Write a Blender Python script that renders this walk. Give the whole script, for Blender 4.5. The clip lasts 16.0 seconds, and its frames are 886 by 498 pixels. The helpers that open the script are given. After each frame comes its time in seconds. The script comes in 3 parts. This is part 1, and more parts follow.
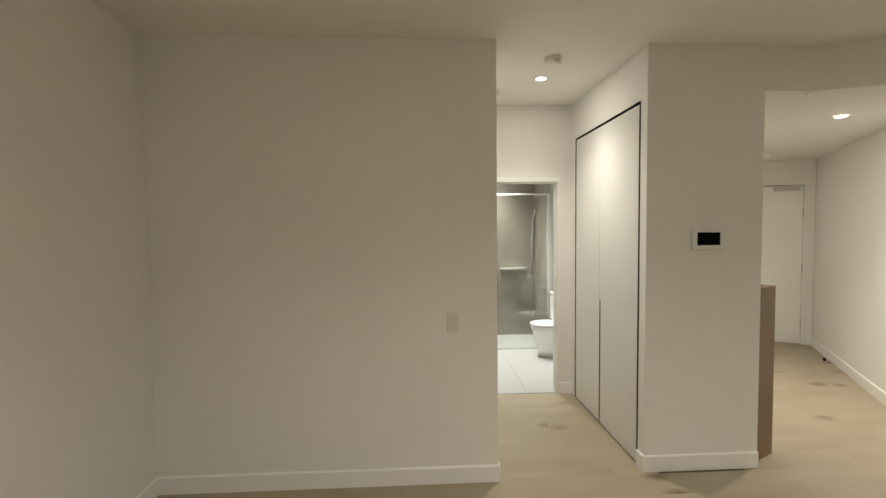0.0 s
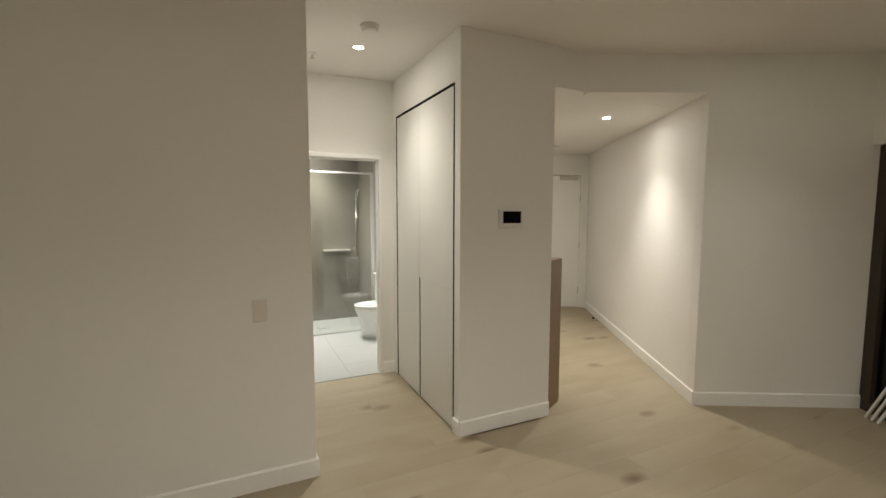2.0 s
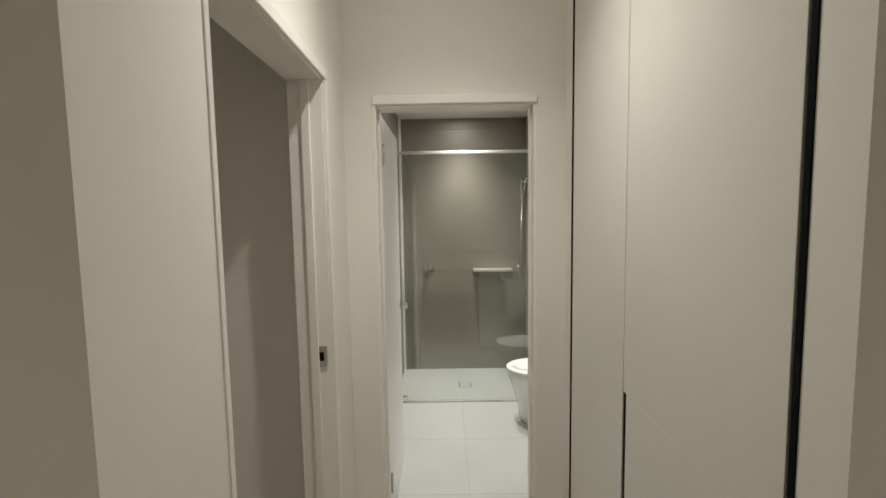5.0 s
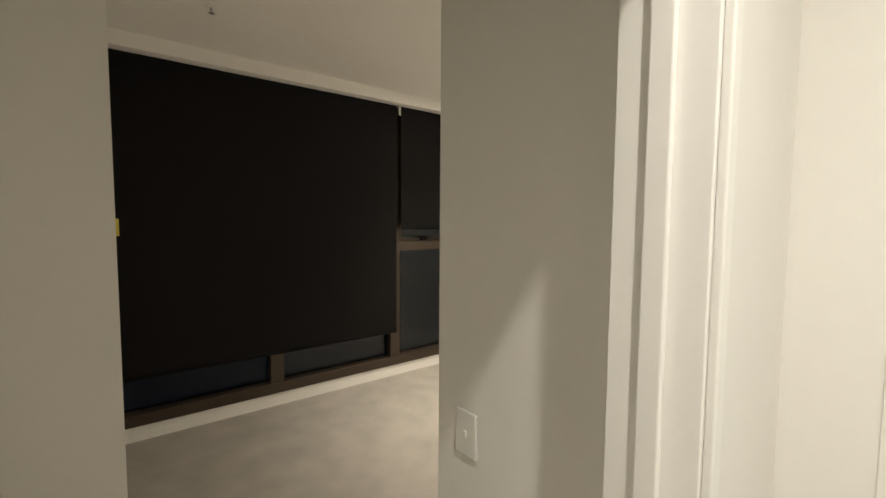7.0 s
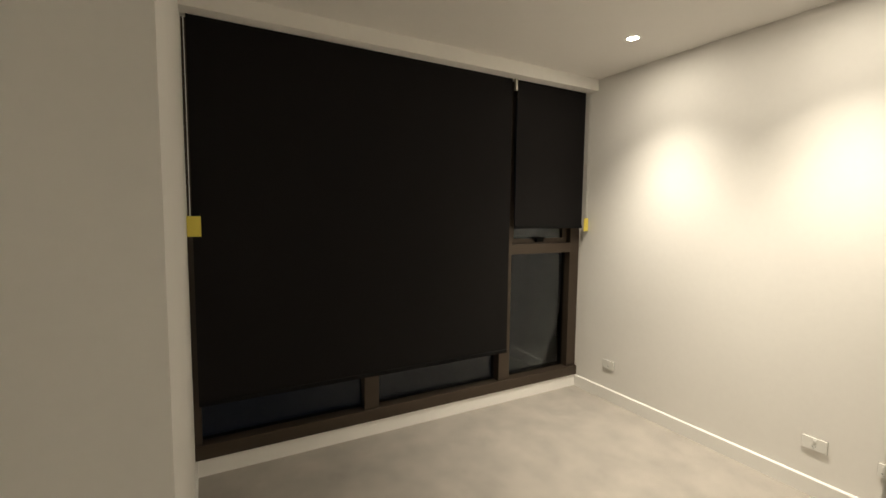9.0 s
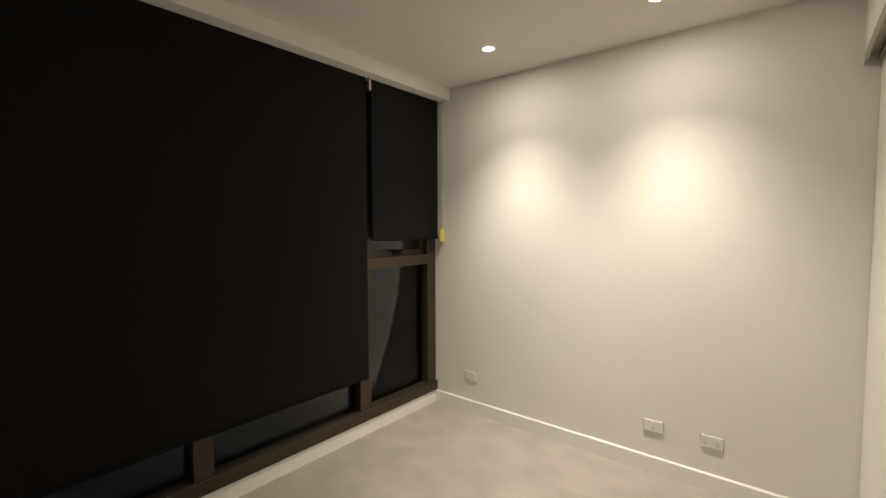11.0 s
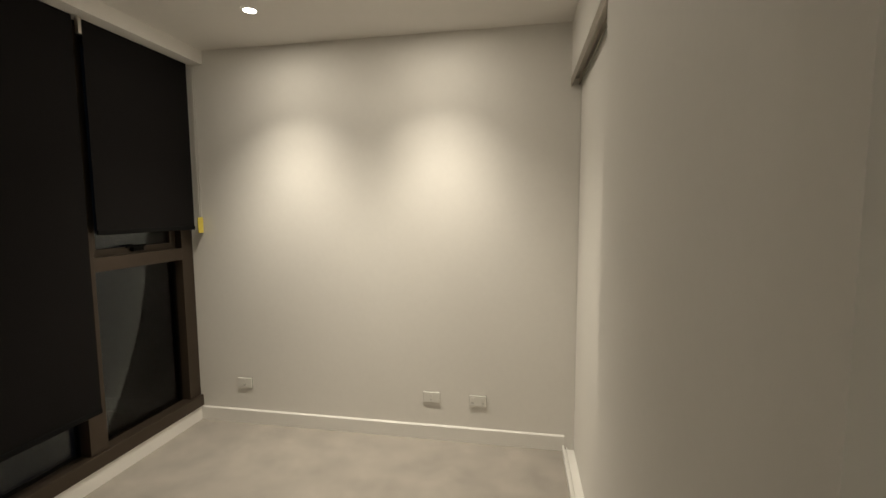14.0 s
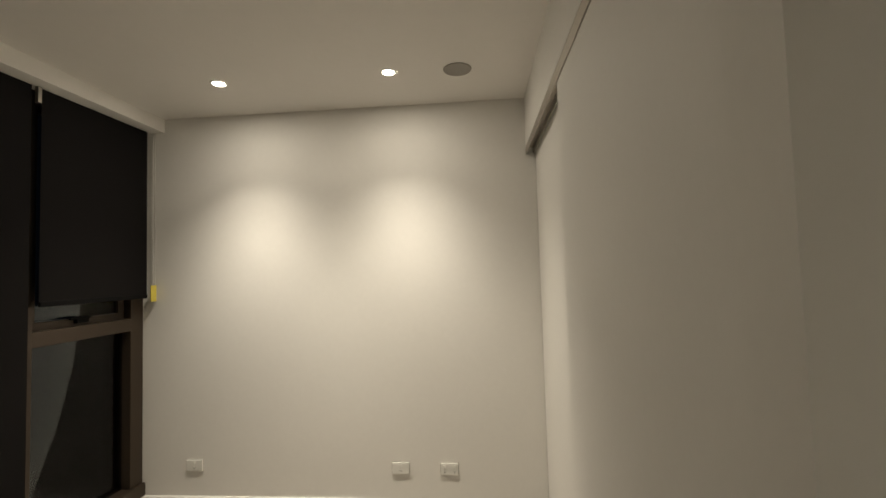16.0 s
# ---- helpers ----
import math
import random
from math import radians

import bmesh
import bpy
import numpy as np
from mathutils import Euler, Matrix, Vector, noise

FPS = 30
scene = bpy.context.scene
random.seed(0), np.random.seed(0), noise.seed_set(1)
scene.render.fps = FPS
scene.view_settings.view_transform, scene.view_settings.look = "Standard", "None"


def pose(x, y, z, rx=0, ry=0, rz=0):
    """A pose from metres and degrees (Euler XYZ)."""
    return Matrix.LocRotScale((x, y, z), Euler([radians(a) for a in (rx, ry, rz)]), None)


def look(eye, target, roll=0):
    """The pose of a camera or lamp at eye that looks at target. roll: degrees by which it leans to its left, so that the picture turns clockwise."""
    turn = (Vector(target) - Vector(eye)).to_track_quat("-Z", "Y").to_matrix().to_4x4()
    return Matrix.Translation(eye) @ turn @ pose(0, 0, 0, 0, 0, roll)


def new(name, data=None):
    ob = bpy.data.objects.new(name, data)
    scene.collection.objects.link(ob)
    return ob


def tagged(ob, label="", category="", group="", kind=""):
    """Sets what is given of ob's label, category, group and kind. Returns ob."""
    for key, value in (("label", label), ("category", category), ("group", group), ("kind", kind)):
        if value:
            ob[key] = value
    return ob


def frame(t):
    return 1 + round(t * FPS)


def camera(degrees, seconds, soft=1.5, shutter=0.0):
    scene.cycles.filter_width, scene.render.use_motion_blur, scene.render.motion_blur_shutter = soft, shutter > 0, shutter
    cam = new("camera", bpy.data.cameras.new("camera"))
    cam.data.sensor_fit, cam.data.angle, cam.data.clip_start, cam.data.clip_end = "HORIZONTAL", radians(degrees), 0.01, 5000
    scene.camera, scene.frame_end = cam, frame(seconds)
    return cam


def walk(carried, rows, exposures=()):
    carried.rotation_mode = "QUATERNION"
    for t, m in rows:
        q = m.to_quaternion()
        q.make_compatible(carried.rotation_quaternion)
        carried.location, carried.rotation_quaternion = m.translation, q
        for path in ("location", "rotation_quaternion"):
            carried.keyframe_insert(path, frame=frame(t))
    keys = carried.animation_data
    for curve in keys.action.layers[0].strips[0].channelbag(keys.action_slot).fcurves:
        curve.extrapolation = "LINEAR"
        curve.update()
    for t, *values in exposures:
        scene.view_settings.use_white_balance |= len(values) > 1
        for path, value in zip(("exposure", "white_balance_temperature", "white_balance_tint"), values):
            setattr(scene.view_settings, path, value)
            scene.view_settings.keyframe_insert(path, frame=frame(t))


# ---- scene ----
cam = camera(91.1, 16.0)
PATH = [
    (0, (0.053, 0.45, 1.623), (0.152, 2.445, 1.532), -0.6),
    (0.5, (0.068, 0.454, 1.624), (0.416, 2.421, 1.525), -0.4),
    (1, (0.111, 0.465, 1.613), (0.674, 2.381, 1.499), -0.1),
    (1.5, (0.125, 0.494, 1.606), (0.872, 2.344, 1.462), 0.2),
    (2, (0.153, 0.586, 1.583), (1.001, 2.389, 1.411), 0.1),
    (2.5, (0.26, 0.791, 1.592), (1.128, 2.582, 1.392), -0.1),
    (3, (0.374, 1.082, 1.571), (1.207, 2.89, 1.38), -0.3),
    (5.5, (1.019, 2.951, 1.597), (0.63, 4.906, 1.435), -1.2),
    (6, (0.965, 3.19, 1.603), (0.162, 5.015, 1.45), -1.5),
    (6.5, (0.856, 3.44, 1.608), (-0.352, 5.028, 1.472), -1.0),
    (7, (0.734, 3.677, 1.597), (-0.818, 4.931, 1.46), 0.4),
    (7.5, (0.618, 3.795, 1.606), (-1.146, 4.724, 1.447), 0.8),
    (8, (0.386, 3.792, 1.617), (-1.412, 4.648, 1.433), 0.8),
    (10.5, (-0.404, 3.881, 1.61), (-1.83, 5.279, 1.493), 0.0),
    (11, (-0.431, 3.874, 1.621), (-1.691, 5.424, 1.509), -0.1),
    (11.5, (-0.426, 3.899, 1.605), (-1.536, 5.56, 1.507), -0.1),
    (12, (-0.431, 3.905, 1.603), (-1.382, 5.661, 1.505), 0.1),
    (12.5, (-0.421, 3.911, 1.602), (-1.275, 5.717, 1.491), -0.0),
    (13, (-0.436, 3.932, 1.587), (-1.15, 5.796, 1.464), 0.3),
    (13.5, (-0.412, 3.973, 1.632), (-0.972, 5.886, 1.465), 0.1),
    (14, (-0.502, 3.968, 1.634), (-0.854, 5.929, 1.453), -0.3),
    (14.5, (-0.54, 3.949, 1.633), (-0.773, 5.928, 1.457), -0.4),
    (15, (-0.554, 3.933, 1.637), (-0.719, 5.923, 1.513), -0.6),
    (15.5, (-0.533, 3.934, 1.664), (-0.697, 5.927, 1.616), -1.1),
    (16, (-0.545, 3.922, 1.632), (-0.706, 5.913, 1.729), -1.7),
]
walk(cam, [(t, look(eye, target, roll)) for t, eye, target, roll in PATH],
     exposures=[(0, 0.82), (1.0, 0.68), (2.0, 0.63), (3.2, 0.55), (5.3, 0.14), (6.0, 0.30), (6.5, 0.62), (7.0, 1.05), (7.5, 1.55), (8.0, 1.75), (8.2, 1.6), (9.0, 1.05), (10.3, 0.82), (12, 0.65), (14.5, 0.38), (16, 0.42)])

# ---- world and exposure ----
world = bpy.data.worlds.new("night")
scene.world = world
world.use_nodes = True
bg = world.node_tree.nodes["Background"]
bg.inputs["Color"].default_value = (0.012, 0.016, 0.026, 1)
bg.inputs["Strength"].default_value = 0.12
WARM = (1.0, 0.95, 0.845)
AMBER = (1.0, 0.90, 0.735)
COOL = (1.0, 0.985, 0.90)


def spot(name, x, y, z, watts, angle, blend, color=WARM, size=0.035):
    data = bpy.data.lights.new(name, "SPOT")
    data.energy, data.spot_size, data.spot_blend, data.color, data.shadow_soft_size = watts, radians(angle), blend, color, size
    ob = new(name, data)
    ob.matrix_world = pose(x, y, z)
    return ob


CEIL = 2.79      # main ceiling
HALL = 2.505     # lowered ceiling of hall and bathroom
DOWNLIGHTS = [   # x, y, ceiling, wide beam (watts, cone), core beam (watts, cone), spill watts, colour
    (-2.06, 6.36, CEIL, (46, 100), (50, 76), 2.6, AMBER),
    (-1.03, 6.36, CEIL, (46, 100), (50, 76), 2.6, AMBER),
    (1.00, 3.855, CEIL, (32, 118), (18, 84), 1.8, WARM),
    (3.47, 3.86, HALL, (46, 104), (26, 80), 3, WARM),
    # added lamp, unseen behind the pier, to brighten the hall end
    (3.00, 5.30, HALL, (26, 112), (8, 80), 6, WARM),
    (3.19, 1.91, CEIL, (20, 106), (0, 0), 1.0, WARM),
    # next two are added, out of view, to brighten the living room
    (2.40, -1.05, CEIL, (52, 140), (0, 0), 4, WARM),
    (0.70, 0.55, CEIL, (84, 140), (0, 0), 4.5, WARM),
    (1.13, 6.63, HALL, (50, 106), (44, 80), 2, COOL),
    (1.135, 5.95, HALL, (50, 106), (44, 80), 2, COOL),
]
for lx, ly, lz, wide, core, spill, tone in DOWNLIGHTS:
    for watts, cone in (wide, core):
        if watts:
            spot("downlight_beam", lx, ly, lz - 0.02, watts, cone, 1.0, tone, 0.028)
    disc = bpy.data.lights.new("downlight_spill", "AREA")
    disc.shape, disc.size, disc.energy, disc.color = "DISK", 0.07, spill, tone
    new("downlight_spill", disc).matrix_world = pose(lx, ly, lz - 0.012)


# ---- materials ----
def material(name, base, rough=0.6, metal=0.0, vary=0.04, scale=3.0, fine=60.0, bump=0.0, bump_scale=200.0, coat=0.0, object_random=0.0):
    """A surface with two scales of variation in colour and gloss and a fine relief."""
    mat = bpy.data.materials.new(name)
    mat.use_nodes = True
    nt = mat.node_tree
    N, L = nt.nodes, nt.links
    bsdf = N["Principled BSDF"]
    bsdf.inputs["Metallic"].default_value = metal
    bsdf.inputs["Coat Weight"].default_value = coat
    geo = N.new("ShaderNodeNewGeometry")
    big = N.new("ShaderNodeTexNoise")
    big.inputs["Scale"].default_value, big.inputs["Detail"].default_value = scale, 4
    small = N.new("ShaderNodeTexNoise")
    small.inputs["Scale"].default_value, small.inputs["Detail"].default_value = fine, 3
    for n in (big, small):
        L.new(geo.outputs["Position"], n.inputs["Vector"])
    add = N.new("ShaderNodeMath")
    add.operation = "MULTIPLY_ADD"
    add.inputs[1].default_value = 0.5
    L.new(small.outputs["Fac"], add.inputs[0])
    L.new(big.outputs["Fac"], add.inputs[2])
    last = add.outputs[0]
    if object_random:
        info = N.new("ShaderNodeObjectInfo")
        mix = N.new("ShaderNodeMath")
        mix.operation = "MULTIPLY_ADD"
        mix.inputs[1].default_value = object_random
        L.new(info.outputs["Random"], mix.inputs[0])
        L.new(last, mix.inputs[2])
        last = mix.outputs[0]
    ramp = N.new("ShaderNodeValToRGB")
    ramp.color_ramp.elements[0].position, ramp.color_ramp.elements[1].position = 0.35, 1.15 if not object_random else 1.0
    ramp.color_ramp.elements[0].color = (*[c * (1 - vary) for c in base], 1)
    ramp.color_ramp.elements[1].color = (*[min(1, c * (1 + vary)) for c in base], 1)
    L.new(last, ramp.inputs["Fac"])
    L.new(ramp.outputs["Color"], bsdf.inputs["Base Color"])
    rr = N.new("ShaderNodeMapRange")
    rr.inputs["To Min"].default_value, rr.inputs["To Max"].default_value = max(0, rough - 0.06), min(1, rough + 0.06)
    L.new(big.outputs["Fac"], rr.inputs["Value"])
    L.new(rr.outputs["Result"], bsdf.inputs["Roughness"])
    if bump:
        rel = N.new("ShaderNodeTexNoise")
        rel.inputs["Scale"].default_value, rel.inputs["Detail"].default_value = bump_scale, 4
        L.new(geo.outputs["Position"], rel.inputs["Vector"])
        b = N.new("ShaderNodeBump")
        b.inputs["Strength"].default_value, b.inputs["Distance"].default_value = bump, 0.004
        L.new(rel.outputs["Fac"], b.inputs["Height"])
        L.new(b.outputs["Normal"], bsdf.inputs["Normal"])
    return mat


def oak_material():
    """Pale brushed oak: long grain along x, dark knots, board-to-board tone."""
    mat = bpy.data.materials.new("pale_oak")
    mat.use_nodes = True
    nt = mat.node_tree
    N, L = nt.nodes, nt.links
    bsdf = N["Principled BSDF"]
    geo, info = N.new("ShaderNodeNewGeometry"), N.new("ShaderNodeObjectInfo")
    shift = N.new("ShaderNodeVectorMath")
    shift.operation = "MULTIPLY_ADD"
    spread = N.new("ShaderNodeCombineXYZ")
    for i in range(3):
        L.new(info.outputs["Random"], spread.inputs[i])
    L.new(spread.outputs[0], shift.inputs[0])
    shift.inputs[1].default_value = (13.0, 29.0, 7.0)
    L.new(geo.outputs["Position"], shift.inputs[2])
    grain_map = N.new("ShaderNodeMapping")
    grain_map.inputs["Scale"].default_value = (1.6, 24, 24)
    L.new(shift.outputs[0], grain_map.inputs["Vector"])
    grain = N.new("ShaderNodeTexNoise")
    grain.inputs["Scale"].default_value, grain.inputs["Detail"].default_value, grain.inputs["Distortion"].default_value = 2.2, 6, 0.8
    L.new(grain_map.outputs[0], grain.inputs["Vector"])
    cloud_map = N.new("ShaderNodeMapping")
    cloud_map.inputs["Scale"].default_value = (1.5, 4.0, 4.0)
    L.new(shift.outputs[0], cloud_map.inputs["Vector"])
    cloud = N.new("ShaderNodeTexNoise")
    cloud.inputs["Scale"].default_value, cloud.inputs["Detail"].default_value = 1.0, 4
    L.new(cloud_map.outputs[0], cloud.inputs["Vector"])
    knot_map = N.new("ShaderNodeMapping")
    knot_map.inputs["Scale"].default_value = (1.7, 3.1, 3.1)
    L.new(shift.outputs[0], knot_map.inputs["Vector"])
    knot = N.new("ShaderNodeTexVoronoi")
    knot.inputs["Scale"].default_value = 1.0
    L.new(knot_map.outputs[0], knot.inputs["Vector"])
    kr = N.new("ShaderNodeMapRange")
    kr.inputs["From Min"].default_value, kr.inputs["From Max"].default_value = 0.03, 0.2
    kr.inputs["To Min"].default_value, kr.inputs["To Max"].default_value = 0.88, 0.0
    L.new(knot.outputs["Distance"], kr.inputs["Value"])
    mix = N.new("ShaderNodeMath")
    mix.operation = "MULTIPLY_ADD"
    mix.inputs[1].default_value = 0.22
    L.new(grain.outputs["Fac"], mix.inputs[0])
    L.new(cloud.outputs["Fac"], mix.inputs[2])
    tone = N.new("ShaderNodeMath")
    tone.operation = "MULTIPLY_ADD"
    tone.inputs[1].default_value = 0.04
    L.new(info.outputs["Random"], tone.inputs[0])
    L.new(mix.outputs[0], tone.inputs[2])
    ramp = N.new("ShaderNodeValToRGB")
    e = ramp.color_ramp.elements
    e[0].position, e[0].color = 0.40, (0.345, 0.285, 0.193, 1)
    e[1].position, e[1].color = 1.0, (0.425, 0.365, 0.265, 1)
    m = e.new(0.7)
    m.color = (0.385, 0.325, 0.230, 1)
    L.new(tone.outputs[0], ramp.inputs["Fac"])
    dark = N.new("ShaderNodeMix")
    dark.data_type = "RGBA"
    for s in dark.inputs:
        if s.name == "B" and s.type == "RGBA":
            s.default_value = (0.15, 0.09, 0.05, 1)
        if s.name == "A" and s.type == "RGBA":
            L.new(ramp.outputs["Color"], s)
    L.new(kr.outputs["Result"], dark.inputs["Factor"])
    for s in dark.outputs:
        if s.type == "RGBA":
            L.new(s, bsdf.inputs["Base Color"])
    bsdf.inputs["Roughness"].default_value = 0.5
    b = N.new("ShaderNodeBump")
    b.inputs["Strength"].default_value, b.inputs["Distance"].default_value = 0.08, 0.002
    L.new(grain.outputs["Fac"], b.inputs["Height"])
    L.new(b.outputs["Normal"], bsdf.inputs["Normal"])
    return mat


def carpet_material():
    """Grey-beige cut pile: tufts, brushed patches, soft relief."""
    mat = material("carpet", (0.37, 0.34, 0.30), 0.95, vary=0.22, scale=4.5, fine=260, bump=0.8, bump_scale=420)
    bsdf = mat.node_tree.nodes["Principled BSDF"]
    bsdf.inputs["Sheen Weight"].default_value = 0.25
    return mat


def glow_material(name, color, strength):
    mat = bpy.data.materials.new(name)
    mat.use_nodes = True
    bsdf = mat.node_tree.nodes["Principled BSDF"]
    bsdf.inputs["Base Color"].default_value = (0.9, 0.9, 0.9, 1)
    bsdf.inputs["Emission Color"].default_value = (*color, 1)
    bsdf.inputs["Emission Strength"].default_value = strength
    return mat


def glass_material(name, tint=(0.93, 0.97, 0.95), reflect=0.08, rough=0.0):
    """Thin pane: mostly clear, with a fixed share of mirror gloss that grows at a slant."""
    mat = bpy.data.materials.new(name)
    mat.use_nodes = True
    nt = mat.node_tree
    N, L = nt.nodes, nt.links
    N.remove(N["Principled BSDF"])
    clear, gloss, mix, fres = N.new("ShaderNodeBsdfTransparent"), N.new("ShaderNodeBsdfGlossy"), N.new("ShaderNodeMixShader"), N.new("ShaderNodeFresnel")
    clear.inputs["Color"].default_value = (*tint, 1)
    gloss.inputs["Roughness"].default_value = rough
    fres.inputs["IOR"].default_value = 1.5 + reflect * 5
    L.new(fres.outputs[0], mix.inputs[0])
    L.new(clear.outputs[0], mix.inputs[1])
    L.new(gloss.outputs[0], mix.inputs[2])
    L.new(mix.outputs[0], N["Material Output"].inputs["Surface"])
    return mat


PAINT = material("wall_paint", (0.84, 0.82, 0.78), 0.75, vary=0.025, scale=1.3, fine=30, bump=0.035, bump_scale=260)
CEILING = material("ceiling_paint", (0.84, 0.81, 0.77), 0.85, vary=0.02, scale=1.0, fine=20, bump=0.08, bump_scale=300)
TRIM = material("trim_enamel", (0.88, 0.865, 0.83), 0.38, vary=0.02, scale=4, fine=60, bump=0.05, bump_scale=150)
LAMINATE = material("white_laminate", (0.78, 0.765, 0.72), 0.42, vary=0.02, scale=2, fine=50, bump=0.03, bump_scale=400)
MATT = material("matt_white_door", (0.84, 0.82, 0.78), 0.62, vary=0.02, scale=1.5, fine=40, bump=0.02, bump_scale=300)
OAK = oak_material()
CARPET = carpet_material()
BLACK = material("black_shadow_gap", (0.008, 0.008, 0.008), 0.8, vary=0.1)
BLACK.node_tree.nodes["Principled BSDF"].inputs["Specular IOR Level"].default_value = 0.08
BLIND = material("black_blind_cloth", (0.0102, 0.0092, 0.0092), 0.9, vary=0.15, scale=2, fine=500, bump=0.2, bump_scale=900)
BLIND.node_tree.nodes["Principled BSDF"].inputs["Specular IOR Level"].default_value = 0.12
BRONZE = material("bronze_window_metal", (0.06, 0.044, 0.031), 0.42, metal=0.4, vary=0.1, scale=5, fine=90)
TIMBER = material("veneer_timber", (0.24, 0.155, 0.09), 0.5, vary=0.18, scale=2.5, fine=40, bump=0.1, bump_scale=90)
TILE_WALL = material("grey_wall_tile", (0.205, 0.187, 0.158), 0.45, vary=0.10, scale=2.2, fine=30, bump=0.0, bump_scale=120, object_random=0.12)
TILE_FLOOR = material("pale_floor_tile", (0.46, 0.47, 0.46), 0.35, vary=0.06, scale=2.5, fine=60, bump=0.03, bump_scale=200, object_random=0.1)
GROUT = material("grout", (0.43, 0.44, 0.43), 0.9, vary=0.1)
CERAMIC = material("white_ceramic", (0.86, 0.86, 0.84), 0.08, vary=0.01, coat=0.4)
CHROME = material("chrome", (0.8, 0.8, 0.8), 0.1, metal=1.0, vary=0.02)
STEEL = material("brushed_steel", (0.55, 0.53, 0.49), 0.34, metal=1.0, vary=0.06, fine=200)
ALU = material("satin_aluminium", (0.42, 0.39, 0.34), 0.4, metal=0.8, vary=0.05)
PLASTIC = material("white_plastic", (0.80, 0.79, 0.75), 0.35, vary=0.015)
GREYPL = material("grey_plastic", (0.33, 0.31, 0.28), 0.6, vary=0.05, bump=0.1, bump_scale=500)
SCREEN = material("black_glass_screen", (0.006, 0.006, 0.007), 0.12, vary=0.1)
YELLOW = material("yellow_paper", (0.72, 0.60, 0.10), 0.8, vary=0.06)
GLASS_WIN = glass_material("window_glass", (0.6, 0.63, 0.63), -0.02)
GLASS_SHOWER = glass_material("shower_glass", (0.96, 0.97, 0.95), 0.06)
LAMP_GLOW = glow_material("lamp_diffuser", (1.0, 0.9, 0.74), 14)


# ---- mesh helpers ----
def box(bm, x0, x1, y0, y1, z0, z1, m=None):
    vs = [bm.verts.new(Vector((x, y, z))) for x in (x0, x1) for y in (y0, y1) for z in (z0, z1)]
    if m is not None:
        for v in vs:
            v.co = m @ v.co
    for f in ((0, 1, 3, 2), (4, 6, 7, 5), (0, 4, 5, 1), (2, 3, 7, 6), (0, 2, 6, 4), (1, 5, 7, 3)):
        bm.faces.new([vs[i] for i in f])
    return vs


def boxes(*rows, m=None):
    bm = bmesh.new()
    for r in rows:
        box(bm, *r, m=m)
    return bm


def soft(bm, width=0.003, segments=2):
    """Rounds all edges of a closed mesh."""
    bmesh.ops.recalc_face_normals(bm, faces=bm.faces)
    bmesh.ops.bevel(bm, geom=list(bm.edges), offset=width, segments=segments, affect="EDGES", profile=0.5)
    return bm


def lathe(profile, steps=28, m=None, caps=True):
    """A turned shape from (radius, height) pairs."""
    bm = bmesh.new()
    rings = []
    for r, z in profile:
        rings.append([bm.verts.new((r * math.cos(2 * math.pi * i / steps), r * math.sin(2 * math.pi * i / steps), z)) for i in range(steps)])
    for a, b in zip(rings, rings[1:]):
        for i in range(steps):
            bm.faces.new((a[i], a[(i + 1) % steps], b[(i + 1) % steps], b[i]))
    if caps:
        bm.faces.new(rings[0])
        bm.faces.new(rings[-1])
    bmesh.ops.recalc_face_normals(bm, faces=bm.faces)
    if m is not None:
        bm.transform(m)
    return bm


def tube(points, radius, steps=10):
    """A round bar through the points."""
    bm = bmesh.new()
    pts = [Vector(p) for p in points]
    rings = []
    for i, p in enumerate(pts):
        d = (pts[min(i + 1, len(pts) - 1)] - pts[max(i - 1, 0)]).normalized()
        side = d.cross(Vector((0, 0, 1)) if abs(d.z) < 0.9 else Vector((1, 0, 0))).normalized()
        up = side.cross(d)
        rings.append([bm.verts.new(p + radius * (math.cos(2 * math.pi * k / steps) * side + math.sin(2 * math.pi * k / steps) * up)) for k in range(steps)])
    for a, b in zip(rings, rings[1:]):
        for k in range(steps):
            bm.faces.new((a[k], a[(k + 1) % steps], b[(k + 1) % steps], b[k]))
    bm.faces.new(rings[0])
    bm.faces.new(rings[-1])
    bmesh.ops.recalc_face_normals(bm, faces=bm.faces)
    return bm


def mesh_object(name, bm, mat, smooth=False):
    bmesh.ops.recalc_face_normals(bm, faces=bm.faces)
    data = bpy.data.meshes.new(name)
    bm.to_mesh(data)
    bm.free()
    data.materials.append(mat)
    if smooth:
        for p in data.polygons:
            p.use_smooth = True
    return new(name, data)


def part(name, bm, mat, parent, label="", smooth=False):
    ob = mesh_object(name, bm, mat, smooth)
    ob.parent = parent
    if label:
        ob["label"] = label
    return ob


def thing(name, x, y, z, label, category, group="", kind="", turn=0):
    """An Empty at the thing's base; its parts are modelled round the origin."""
    ob = new(name)
    ob.empty_display_size = 0.05
    ob.matrix_basis = pose(x, y, z, 0, 0, turn)
    return tagged(ob, label, category, group, kind)


def structure(name, bm, mat, label, category="wall"):
    return tagged(mesh_object(name, bm, mat), label, category, "", "structure")


def along(x0, y0, x1, y1):
    """A frame with its x axis along a wall foot from one point to another, y pointing to its left."""
    return pose(x0, y0, 0, 0, 0, math.degrees(math.atan2(y1 - y0, x1 - x0))), math.hypot(x1 - x0, y1 - y0)


